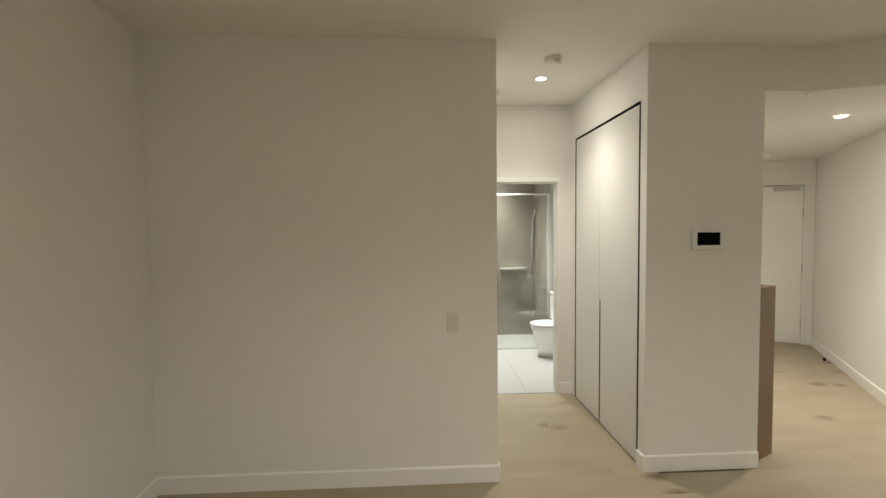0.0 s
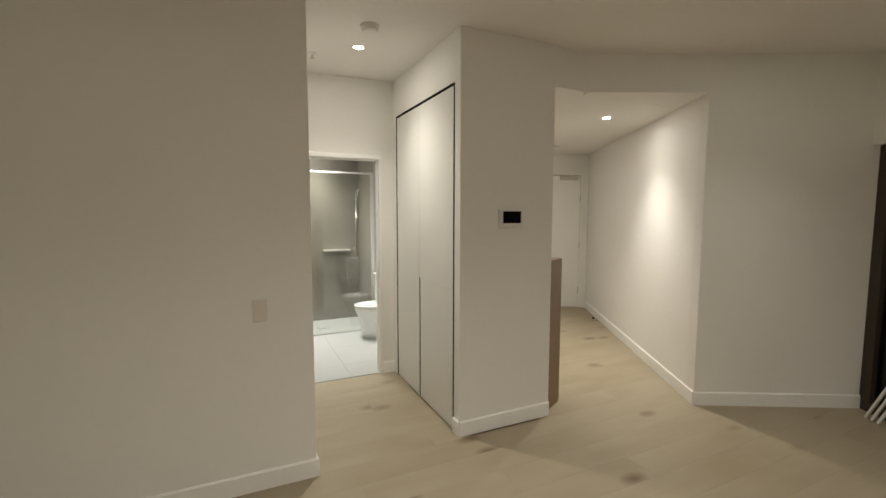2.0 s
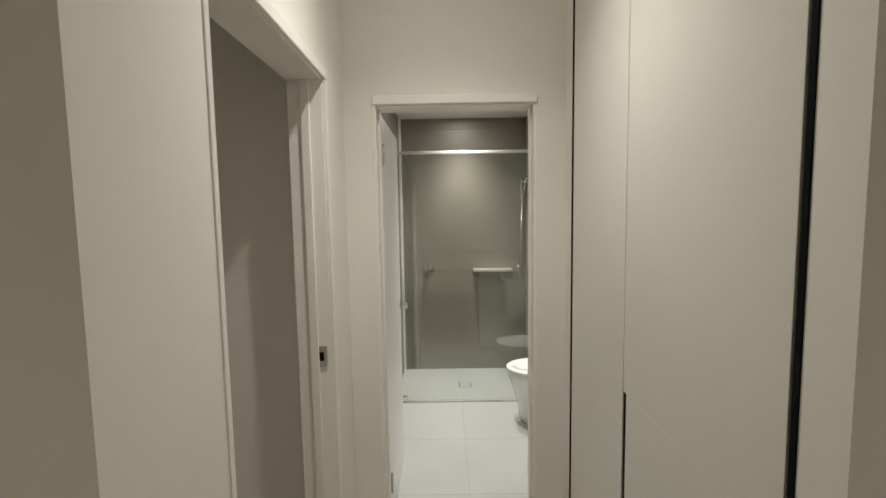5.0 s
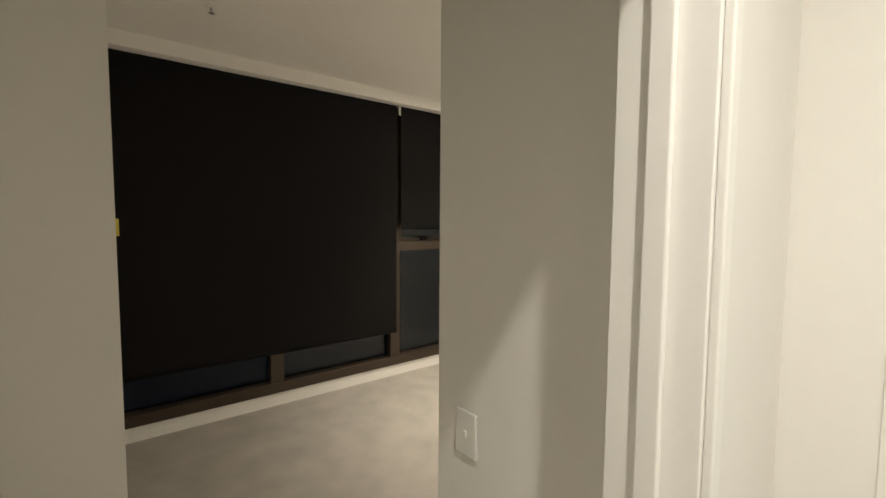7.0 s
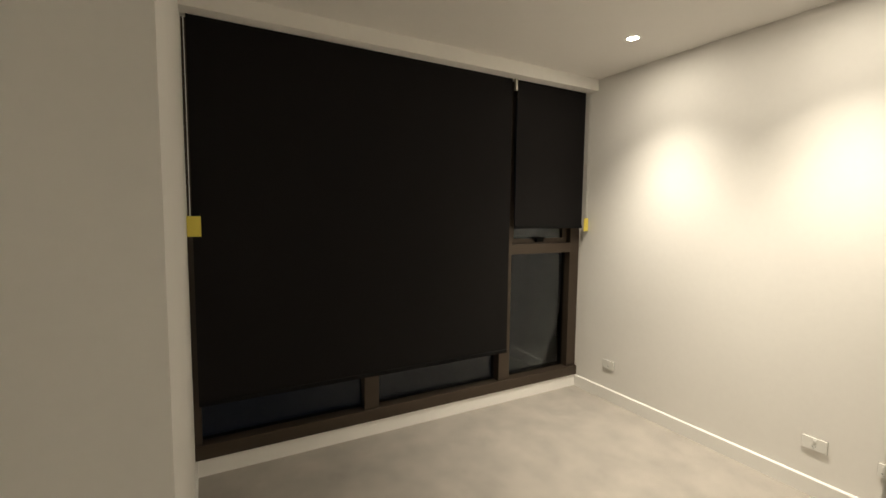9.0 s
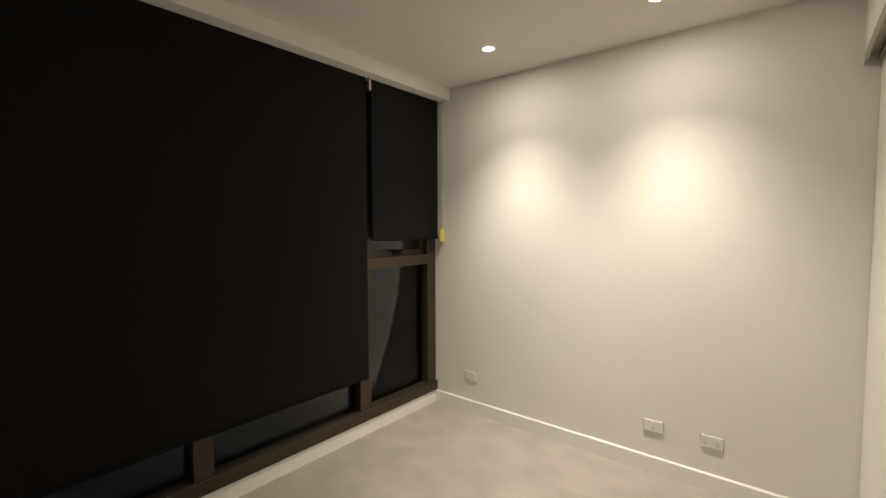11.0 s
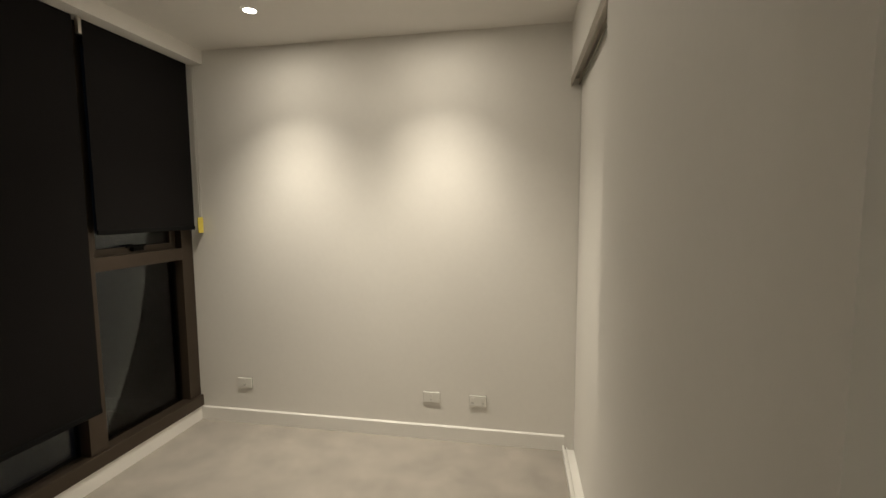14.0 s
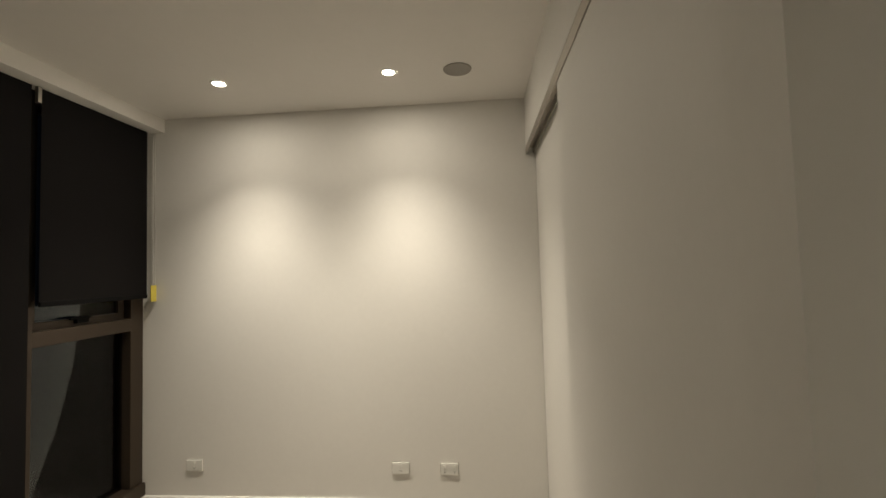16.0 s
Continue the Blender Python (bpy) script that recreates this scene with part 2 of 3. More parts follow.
def skirting(x0, y0, x1, y1, height=0.11, thick=0.013):
    """A skirting board on the left of the line, with an eased top edge."""
    m, n = along(x0, y0, x1, y1)
    bm = bmesh.new()
    prof = [(0, 0.0), (thick, 0.0), (thick, height - 0.008), (thick - 0.008, height), (0, height)]
    a = [bm.verts.new(m @ Vector((0, y, z))) for y, z in prof]
    b = [bm.verts.new(m @ Vector((n, y, z))) for y, z in prof]
    for i in range(5):
        bm.faces.new((a[i], a[(i + 1) % 5], b[(i + 1) % 5], b[i]))
    bm.faces.new(a)
    bm.faces.new(b)
    return structure("baseboard", bm, TRIM, "white enamelled skirting board along the wall foot", "skirting")


# ---- structure: living room ----
T = 0.12
H30 = (5.31, 6.01)                       # hall corner by the entrance door
KNEE = (3.495, 2.84)                     # corner of living room and hall
REND = (4.66, 2.235)                     # end of the short wall, at the glazing
structure("wall_living_north", boxes((-3.2, 0.528, 3.16, 3.41, 0, CEIL)), PAINT, "plain off-white painted partition wall of the living room")
structure("wall_living_west", boxes((-1.72, -1.60, -2.4, 3.16, 0, CEIL)), PAINT, "plain off-white painted side wall of the living room")
# unseen closing wall, added behind the camera
structure("wall_living_south", boxes((-1.72, 4.9, -2.52, -2.4, 0, CEIL)), PAINT, "plain off-white wall added out of view to close the room")
pier = boxes((1.565, 2.29, 3.20, 4.60, 0, CEIL), (1.51, 1.565, 3.20, 3.285, 0, CEIL), (1.51, 1.565, 4.495, 4.60, 0, CEIL), (1.51, 1.565, 3.285, 4.495, 2.456, CEIL))
structure("wall_pier", pier, PAINT, "off-white painted pier wall beside the hall opening")
m, n = along(*KNEE, *REND)
structure("wall_living_east", boxes((0, n, 0, T, 0, CEIL), m=m), PAINT, "off-white painted angled wall of the living room")
m, n = along(*H30, *KNEE)
structure("wall_hall", boxes((-0.3, n - 0.0, 0.003, T, 0, CEIL), m=m), PAINT, "off-white painted hall wall washed by a downlight")
door_dir = Vector((-0.878, 0.478, 0))
# plain closer, added where the hall is hidden from view
structure("wall_kitchen_west", boxes((2.17, 2.29, 4.60, 7.9, 0, CEIL)), PAINT, "off-white closing wall added out of view behind the kitchen joinery")
# bulkhead over the hall opening, with its bend
MID = (2.64, 3.235)
bulk = bmesh.new()
m, n = along(2.29, 3.222, *MID)
box(bulk, 0, n, 0.0, 0.16, HALL, CEIL, m=m)
m, n = along(*MID, *KNEE)
box(bulk, 0, n, 0.0, 0.16, HALL, CEIL, m=m)
structure("bulkhead", bulk, PAINT, "off-white painted bulkhead over the hall opening", "bulkhead")
hall_lid = boxes((2.29, 6.2, 3.30, 8.2, HALL + 0.002, HALL + 0.05))
m, n = along(2.29, 3.222, *MID)
box(hall_lid, 0, n, 0.01, 0.3, HALL + 0.003, HALL + 0.05, m=m)
m, n = along(*MID, *KNEE)
box(hall_lid, 0, n + 0.3, 0.01, 0.9, HALL + 0.004, HALL + 0.05, m=m)
structure("ceiling_hall", hall_lid, CEILING, "lowered white plaster ceiling of the hall", "ceiling")
structure("ceiling", boxes((-1.75, 6.5, -2.6, 3.42, CEIL, CEIL + 0.1), (-3.2, 2.3, 3.42, 7.1, CEIL, CEIL + 0.1)), CEILING, "plain white plaster ceiling", "ceiling")
skirting(0.541, 3.16, -1.60, 3.16)
skirting(0.528, 3.471, 0.528, 3.16)
skirting(-1.60, 3.147, -1.60, -2.4)
skirting(2.29, 3.20, 1.51, 3.20)
skirting(1.51, 3.20, 1.51, 3.284)
skirting(*REND, *KNEE)
skirting(*KNEE, *H30)

# ---- structure: corridor, bathroom wall ----
structure("wall_corridor_west", boxes((0.408, 0.528, 3.41, 3.474, 0, CEIL), (0.408, 0.528, 3.474, 4.268, 2.093, CEIL), (0.408, 0.528, 4.268, 4.60, 0, CEIL)), PAINT, "off-white painted corridor wall with the bedroom doorway")
structure("wall_bathroom_south", boxes((0.408, 0.655, 4.60, 4.72, 0, CEIL), (1.386, 2.2, 4.60, 4.72, 0, CEIL), (0.655, 1.386, 4.60, 4.72, 2.075, CEIL)), PAINT, "off-white painted corridor end wall with the bathroom doorway")
skirting(1.51, 4.60, 1.389, 4.60)
skirting(0.652, 4.60, 0.528, 4.60)
skirting(0.528, 4.587, 0.528, 4.285)


def door_frame(name, width, depth, label, trims=(), h=2.06):
    """A painted frame round an opening: two jambs with a stop, a head, and a slim architrave on the front side."""
    fr = thing(name, 0, 0, 0, label, "door frame", kind="structure")
    for s in (0, 1):
        x = 0 if s == 0 else width
        d = 1 if s == 0 else -1
        part("jamb", soft(boxes((min(x, x - 0.018 * d), max(x, x - 0.018 * d), -0.004, depth + 0.004, 0, h + 0.018)), 0.002), TRIM, fr)
        part("stop", soft(boxes((min(x, x + 0.012 * d), max(x, x + 0.012 * d), depth * 0.35, depth * 0.62, 0, h)), 0.003), TRIM, fr)
        if s not in trims:
            continue
        part("architrave", soft(boxes((min(x - 0.032 * d, x - 0.006 * d), max(x - 0.032 * d, x - 0.006 * d), -0.017, -0.004, 0, h + 0.006)), 0.004, 3), TRIM, fr)
    part("head", soft(boxes((0, width, -0.004, depth + 0.004, h, h + 0.018)), 0.002), TRIM, fr)
    reach = [0.032 if s in trims else 0.014 for s in (0, 1)]
    part("architrave", soft(boxes((-reach[0], width + reach[1], -0.018, -0.004, h + 0.0065, h + 0.045)), 0.004, 3), TRIM, fr)
    return fr


bath_frame = door_frame("door_frame_bathroom", 0.695, T, "white enamelled door frame of the bathroom doorway")
bath_frame.matrix_basis = pose(0.673, 4.60, 0)
bed_frame = door_frame("door_frame_bedroom", 0.758, T, "white enamelled door frame of the bedroom doorway with strike plate", (1,), 2.075)
bed_frame.matrix_basis = pose(0.528, 3.492, 0, 0, 0, 90)
strike = part("strike_plate", soft(boxes((0.7525, 0.7585, 0.012, 0.052, 1.015, 1.095)), 0.001), STEEL, bed_frame, "brushed steel strike plate")
part("latch_hole", boxes((0.751, 0.7528, 0.024, 0.040, 1.038, 1.072)), BLACK, strike)


def lever(parent, x, y, z, side=1, along_y=-1):
    """A round rose with a lever handle, on a face across x."""
    rose = part("handle_rose", lathe([(0.0255, 0), (0.0255, 0.006), (0.022, 0.009)], 24, pose(x, y, z, 0, 90 * side, 0)), CHROME, parent, "chrome lever handle", True)
    part("lever", tube([(x, y, z), (x + side * 0.045, y, z), (x + side * 0.052, y + along_y * 0.012, z), (x + side * 0.052, y + along_y * 0.12, z)], 0.0085, 12), CHROME, rose, smooth=True)


bath_door = thing("door_bathroom", 0.642, 4.706, 0, "white flush bathroom door standing open against the side wall", "door", kind="structure")
part("leaf", soft(boxes((0.0, 0.036, 0.02, 0.665, 0.008, 2.05)), 0.002), TRIM, bath_door)
lever(bath_door, 0.036, 0.60, 1.03)
for hz in (0.24, 1.868):
    hg = part("hinge", soft(boxes((0.004, 0.034, 0.0125, 0.0195, hz - 0.05, hz + 0.05)), 0.001), STEEL, bath_door, "brushed steel butt hinge")
    part("hinge_knuckle", lathe([(0.006, -0.05), (0.006, 0.05)], 12, pose(0.042, 0.0135, hz)), STEEL, hg, smooth=True)

bed_door = thing("door_bedroom", 0.4035, 3.486, 0, "white flush bedroom door standing wide open into the room", "door", kind="structure")
part("leaf", soft(boxes((-0.738, 0.0, 0.0, 0.036, 0.012, 2.065)), 0.002), TRIM, bed_door)
for side in (0, 1):
    fy = 0.036 * side
    out = 1 if side else -1
    rose = part("handle_rose", lathe([(0.0255, 0), (0.0255, 0.006), (0.022, 0.009)], 24, pose(-0.66, fy, 1.03, -90 * out, 0, 0)), CHROME, bed_door, "chrome lever handle", True)
    part("lever", tube([(-0.66, fy, 1.03), (-0.66, fy + out * 0.04, 1.03), (-0.648, fy + out * 0.046, 1.03), (-0.54, fy + out * 0.046, 1.03)], 0.0085, 12), CHROME, rose, smooth=True)
for hz in (0.24, 1.868):
    part("hinge", lathe([(0.006, -0.05), (0.006, 0.05)], 12, pose(0.001, 0.0425, hz)), STEEL, bed_door, "brushed steel butt hinge", True)

# ---- structure: bedroom ----
structure("wall_bedroom_south", boxes((-3.2, -1.25, 3.41, 3.745, 0, CEIL)), PAINT, "off-white painted wall of the bedroom")
structure("wall_bedroom_nib", boxes((-0.20, 0.408, 4.42, 4.54, 0, CEIL)), PAINT, "off-white painted wall inside the bedroom doorway")
structure("wall_bedroom_north", boxes((-3.2, 0.55, 6.88, 7.0, 0, CEIL)), PAINT, "off-white painted bedroom wall washed by two downlights")
structure("wall_robe_back", boxes((0.43, 0.50, 4.60, 6.88, 0, CEIL)), PAINT, "white painted back wall of the wardrobe")
structure("bulkhead_robe", boxes((-0.20, -0.03, 4.54, 6.88, 2.455, CEIL)), PAINT, "white painted bulkhead over the sliding wardrobe doors", "bulkhead")
structure("bulkhead_window", boxes((-2.98, -2.80, 3.70, 6.88, 2.693, CEIL)), PAINT, "white painted pelmet bulkhead over the window", "bulkhead")
structure("wall_window_base", boxes((-3.10, -2.95, 3.66, 6.88, 0, 0.113), (-3.2, -2.95, 3.66, 6.88, 2.72, CEIL)), TRIM, "white painted upstand below the window", "wall")
structure("carpet", boxes((-3.05, 0.43, 3.40, 6.90, -0.06, 0.004), (0.43, 0.49, 3.472, 4.268, -0.06, 0.004)), CARPET, "grey-beige cut pile carpet with brushed patches", "carpet")
skirting(-0.20, 6.88, -2.95, 6.88)
skirting(-2.95, 3.745, -1.25, 3.745)
skirting(-1.25, 3.745, -1.25, 3.41)
skirting(-1.237, 3.41, 0.408, 3.41)
skirting(0.408, 4.42, -0.20, 4.42)
skirting(-0.20, 4.42, -0.20, 4.54)


def window_frame():
    win = thing("window_1", -2.95, 0, 0, "bronze-framed window with dark night glass behind black blinds", "window", kind="structure")
    x0, x1 = -0.12, -0.012
    f = lambda *r: soft(boxes(r), 0.003)
    part("window_sill", soft(boxes((-0.13, 0.012, 3.70, 6.88, 0.114, 0.20)), 0.004), BRONZE, win)
    part("window_frame", f(x0, x1, 3.70, 3.785, 0.20, 2.72), BRONZE, win)
    part("window_frame", f(x0, x1, 6.77, 6.88, 0.20, 2.72), BRONZE, win)
    part("window_frame", f(x0, x1, 3.76, 6.77, 2.64, 2.72), BRONZE, win)
    part("mullion", f(x0, x1 + 0.006, 4.805, 4.915, 0.20, 2.64), BRONZE, win)
    part("mullion", f(x0, x1 + 0.006, 5.985, 6.095, 0.20, 2.64), BRONZE, win)
    part("transom", f(x0, x1 + 0.003, 6.095, 6.77, 1.275, 1.36), BRONZE, win)
    for y0, y1, z0, z1 in ((3.76, 4.805, 0.20, 2.64), (4.915, 5.985, 0.20, 2.64), (6.095, 6.77, 0.20, 1.275)):
        part("pane", boxes((-0.085, -0.077, y0, y1, z0, z1)), GLASS_WIN, win)
    sash = part("sash", boxes((-0.095, -0.055, 6.10, 6.76, 1.36, 1.405), (-0.095, -0.055, 6.10, 6.76, 2.59, 2.635), (-0.095, -0.055, 6.10, 6.15, 1.405, 2.59), (-0.095, -0.055, 6.71, 6.76, 1.405, 2.59)), BRONZE, win)
    part("pane", boxes((-0.079, -0.071, 6.15, 6.71, 1.405, 2.59)), GLASS_WIN, sash)
    part("window_latch", soft(boxes((-0.055, -0.025, 6.38, 6.46, 1.375, 1.40), (-0.035, -0.02, 6.33, 6.47, 1.40, 1.416)), 0.003), BLACK, win, "black sash latch")
    return win


window_frame()


def roller_blind(name, y0, y1, bottom, label):
    b = thing(name, -2.90, y0, bottom, label, "blind", "roller blinds in the window")
    w = y1 - y0
    top = 2.69 - bottom
    cloth = bmesh.new()
    cols, rows = 12, 2
    grid = [[[cloth.verts.new((dx + 0.003 * math.sin(3.1 * i / cols * 2) * (1 - j / rows), w * i / cols, 0.03 + (top - 0.03) * j / rows)) for i in range(cols + 1)] for j in range(rows + 1)] for dx in (0.0, 0.0015)]
    for g in grid:
        for j in range(rows):
            for i in range(cols):
                cloth.faces.new((g[j][i], g[j][i + 1], g[j + 1][i + 1], g[j + 1][i]))
    part("cloth", cloth, BLIND, b)
    part("bottom_bar", soft(boxes((-0.006, 0.009, 0, w, 0, 0.03)), 0.004), BLACK, b, "black bottom rail")
    part("roller", tube([(-0.02, 0.0, top + 0.035), (-0.02, w, top + 0.035)], 0.025, 16), ALU, b, smooth=True)
    return b


roller_blind("roller_blind", 3.775, 6.02, 0.462, "wide black roller blind lowered nearly to the floor")
roller_blind("roller_blind", 6.075, 6.835, 1.495, "narrow black roller blind lowered halfway down the window")
bracket = thing("blind_bracket", -2.89, 6.047, 2.60, "small pale blind bracket hanging between the two blinds", "bracket")
part("plate", soft(boxes((-0.01, 0.012, -0.010, 0.010, 0, 0.09)), 0.002), ALU, bracket)
for ny, px in ((6.862, -2.865), (3.757, -2.865)):
    chain = thing("blind_chain", px, ny, 1.47, "white bead chain of a roller blind with a yellow paper tag", "blind chain", "blind chains by the window")
    part("cord", tube([(0, -0.008, 0.10), (0.0, -0.01, 0.6), (0, -0.008, 1.2)], 0.0025, 8), PLASTIC, chain)
    part("cord", tube([(0, 0.008, 0.10), (0.0, 0.009, 0.6), (0, 0.008, 1.2)], 0.0025, 8), PLASTIC, chain)
    part("tag", soft(boxes((0.004, 0.010, -0.04, 0.012, 0.0, 0.115) if ny > 5 else (0.004, 0.010, -0.01, 0.06, 0.0, 0.115)), 0.0015), YELLOW, chain, "yellow paper warning tag")


def sliding_robe():
    robe = thing("sliding_wardrobe", -0.2, 4.54, 0, "built-in wardrobe with two white sliding doors on aluminium tracks", "wardrobe")
    front = part("sliding_door", soft(boxes((0.006, 0.038, 0.006, 1.20, 0.03, 2.435)), 0.002), MATT, robe)
    rear = part("sliding_door", soft(boxes((0.062, 0.094, 1.13, 2.336, 0.03, 2.435)), 0.002), MATT, robe)
    part("top_track", boxes((0.0, 0.006, 0.003, 2.337, 2.40, 2.452), (0.006, 0.11, 0.003, 2.337, 2.446, 2.452), (0.047, 0.053, 0.003, 2.337, 2.41, 2.446), (0.104, 0.11, 0.003, 2.337, 2.40, 2.446)), ALU, robe, "satin aluminium double top track")
    part("floor_track", boxes((0.0, 0.11, 0.003, 2.337, 0.005, 0.012), (0.014, 0.02, 0.003, 2.337, 0.012, 0.028), (0.072, 0.078, 0.003, 2.337, 0.012, 0.028), (-0.012, 0.0, 0.003, 2.325, 0.005, 0.045)), TRIM, robe, "white floor track")
    return robe


sliding_robe()


def socket(x, z, width, holes, label, group="sockets on the bedroom wall"):
    s = thing("wall_socket", x, 6.88, z, label, "power socket", group)
    part("plate", soft(boxes((-width / 2, width / 2, -0.011, -0.001, -0.037, 0.037)), 0.003), PLASTIC, s)
    # grey rim stands in for the contact shadow round the plate
    part("plate_shadow_ring", boxes((-width / 2 - 0.002, width / 2 + 0.002, -0.003, -0.0005, -0.039, 0.039)), GREYPL, s)
    for hx in holes:
        sw = part("switch", soft(boxes((hx - 0.008, hx + 0.008, -0.0145, -0.0105, 0.008, 0.026)), 0.0015), PLASTIC, s)
        for k, (dx, a) in enumerate(((-0.0065, -30), (0.0065, 30), (0, 0))):
            part("slot", boxes((-0.001, 0.001, -0.0118, -0.0108, -0.004, 0.004), m=pose(hx + dx, 0, -0.014 - (0.008 if k == 2 else 0), 0, a, 0)), BLACK, sw)
    return s


socket(-2.57, 0.322, 0.118, (0.0,), "small white single wall plate above the skirting")
socket(-1.112, 0.312, 0.118, (0.0,), "white wall plate with a single outlet above the skirting")
socket(-0.784, 0.308, 0.118, (-0.032, 0.032), "white double power socket above the skirting")


BEIGE = material("aged_beige_plastic", (0.74, 0.70, 0.63), 0.45, vary=0.03)


def switch_plate(x, y, z, label, mat=PLASTIC):
    s = thing("light_switch", x, y, z, label, "light switch")
    part("plate", soft(boxes((-0.038, 0.038, -0.010, -0.001, -0.06, 0.06)), 0.003), mat, s)
    part("rocker", soft(boxes((-0.006, 0.006, -0.014, -0.009, -0.009, 0.009)), 0.002), mat, s)
    return s


switch_plate(-0.077, 4.42, 1.043, "white vertical light switch plate inside the bedroom doorway")
switch_plate(0.244, 3.16, 1.035, "beige vertical light switch plate on the living room wall", BEIGE)


# ---- ceiling fittings ----
def downlight(x, y, z):
    d = thing("downlight", x, y, z, "round recessed downlight glowing warm white in the ceiling", "downlight", "recessed downlights")
    part("rim", lathe([(0.036, -0.001), (0.037, -0.006), (0.046, -0.006), (0.052, -0.001)], 32, caps=False), PLASTIC, d, smooth=True)
    part("diffuser", lathe([(0.0365, -0.002), (0.0365, -0.004)], 32), LAMP_GLOW, d, "glowing lamp face")
    return d


# the three added, unseen lamps get a fitting as well
for lx, ly, lz, *rest in DOWNLIGHTS:
    downlight(lx, ly, lz)
spk = thing("ceiling_speaker", -0.63, 6.38, CEIL, "round grey ceiling vent beside the downlights", "ceiling vent")
part("rim", lathe([(0.074, -0.001), (0.075, -0.007), (0.079, -0.007), (0.082, -0.001)], 36, caps=False), GREYPL, spk, smooth=True)
part("grille", lathe([(0.074, -0.002), (0.074, -0.005)], 36), GREYPL, spk)
smoke = thing("smoke_alarm", 0.975, 3.46, CEIL, "white round smoke alarm on the corridor ceiling", "smoke alarm")
part("base", lathe([(0.062, -0.0005), (0.062, -0.014), (0.058, -0.016)], 36), PLASTIC, smoke, smooth=False)
part("body", lathe([(0.055, -0.016), (0.054, -0.034), (0.046, -0.042), (0.02, -0.044)], 36), PLASTIC, smoke)


def sprinkler(x, y, z):
    s = thing("sprinkler", x, y, z, "small sprinkler head hanging from the ceiling", "sprinkler", "sprinkler heads")
    part("rose", lathe([(0.03, -0.0005), (0.028, -0.006), (0.012, -0.008)], 24), PLASTIC, s)
    part("stem", tube([(0, 0, -0.008), (0, 0, -0.035)], 0.006), STEEL, s)
    part("deflector", lathe([(0.015, -0.038), (0.015, -0.036)], 16), STEEL, s)


sprinkler(0.71, 4.13, CEIL)
sprinkler(-2.08, 4.25, CEIL)
det = thing("smoke_alarm", 4.24, 5.55, HALL, "white round smoke alarm on the hall ceiling", "smoke alarm")
part("base", lathe([(0.06, -0.0005), (0.058, -0.03), (0.04, -0.04)], 32), PLASTIC, det)

# ---- corridor wardrobe ----
cup = thing("corridor_cupboard", 1.51, 3.285, 0, "tall flush white two-door cupboard with black shadow gaps", "cupboard")
# black liner and strips stand in for the shade inside the door gaps
part("recess_shade", boxes((0.047, 0.053, 0.002, 1.208, 0.001, 2.454)), BLACK, cup, "black shadow gap")
part("gap_shade", boxes((-0.003, 0.047, 0.0005, 0.012, 0.001, 2.454), (-0.003, 0.047, 1.203, 1.2085, 0.001, 2.454), (-0.003, 0.047, 0.012, 1.203, 2.444, 2.4545)), BLACK, cup)
part("door", soft(boxes((0.0, 0.04, 0.022, 0.630, 0.012, 1.035), (0.0, 0.04, 0.022, 0.652, 1.0351, 2.436)), 0.0015), LAMINATE, cup)
part("door", soft(boxes((0.0, 0.04, 0.656, 1.192, 0.012, 2.436)), 0.0015), LAMINATE, cup)
# black fill stands in for the shade in the finger pull
part("finger_slot_shade", boxes((0.004, 0.0395, 0.631, 0.6552, 0.013, 1.034)), BLACK, cup, "recessed finger pull filled with black in place of its shade")

# ---- intercom ----
ic = thing("intercom", 1.913, 3.20, 1.535, "white wall intercom panel with a black screen", "intercom")
part("body", soft(boxes((-0.104, 0.104, -0.024, -0.001, -0.065, 0.063)), 0.005, 3), PLASTIC, ic)
part("screen", soft(boxes((-0.076, 0.076, -0.0265, -0.0235, -0.034, 0.05)), 0.001), SCREEN, ic, "black glass screen")

# ---- hall: entrance door, kitchen joinery ----
a30 = math.degrees(math.atan2(door_dir.y, door_dir.x))
mdoor = pose(H30[0], H30[1], 0, 0, 0, a30)
structure("wall_hall_end", boxes((0.0, 0.10, -0.14, -0.002, 0, HALL), (1.06, 3.6, -0.14, -0.002, 0, HALL), (0.10, 1.06, -0.14, -0.002, 2.19, HALL), m=mdoor), PAINT, "off-white painted wall round the entrance door")
ent = thing("door_entrance", H30[0], H30[1], 0, "white flush entrance door, shut, with a closer on top", "door", kind="structure", turn=a30)
part("leaf", soft(boxes((0.125, 1.035, -0.06, -0.015, 0.006, 2.165)), 0.002), TRIM, ent)
part("frame", boxes((0.10, 0.122, -0.14, 0.004, 0, 2.19), (1.038, 1.06, -0.14, 0.004, 0, 2.19), (0.122, 1.038, -0.14, 0.004, 2.168, 2.19)), TRIM, ent)
part("door_closer", soft(boxes((0.17, 0.46, -0.014, 0.04, 2.10, 2.155)), 0.006), STEEL, ent, "steel overhead door closer")
part("closer_arm", tube([(0.30, 0.03, 2.158), (0.52, 0.09, 2.168), (0.72, 0.012, 2.175)], 0.008), STEEL, ent)
for hz in (0.3, 1.05, 1.8):
    part("hinge", lathe([(0.008, -0.055), (0.008, 0.055)], 12, pose(0.1235, -0.006, hz)), STEEL, ent, "steel hinge", True)
stop = thing("door_stop", 4.83, 5.33, 0, "small dark door stop on the hall floor by the skirting", "door stop")
part("foot", lathe([(0.022, 0.0), (0.022, 0.004), (0.012, 0.008)], 20), STEEL, stop)
part("buffer", lathe([(0.012, 0.008), (0.015, 0.014), (0.015, 0.034), (0.011, 0.04)], 20), BLACK, stop, "black rubber buffer", True)
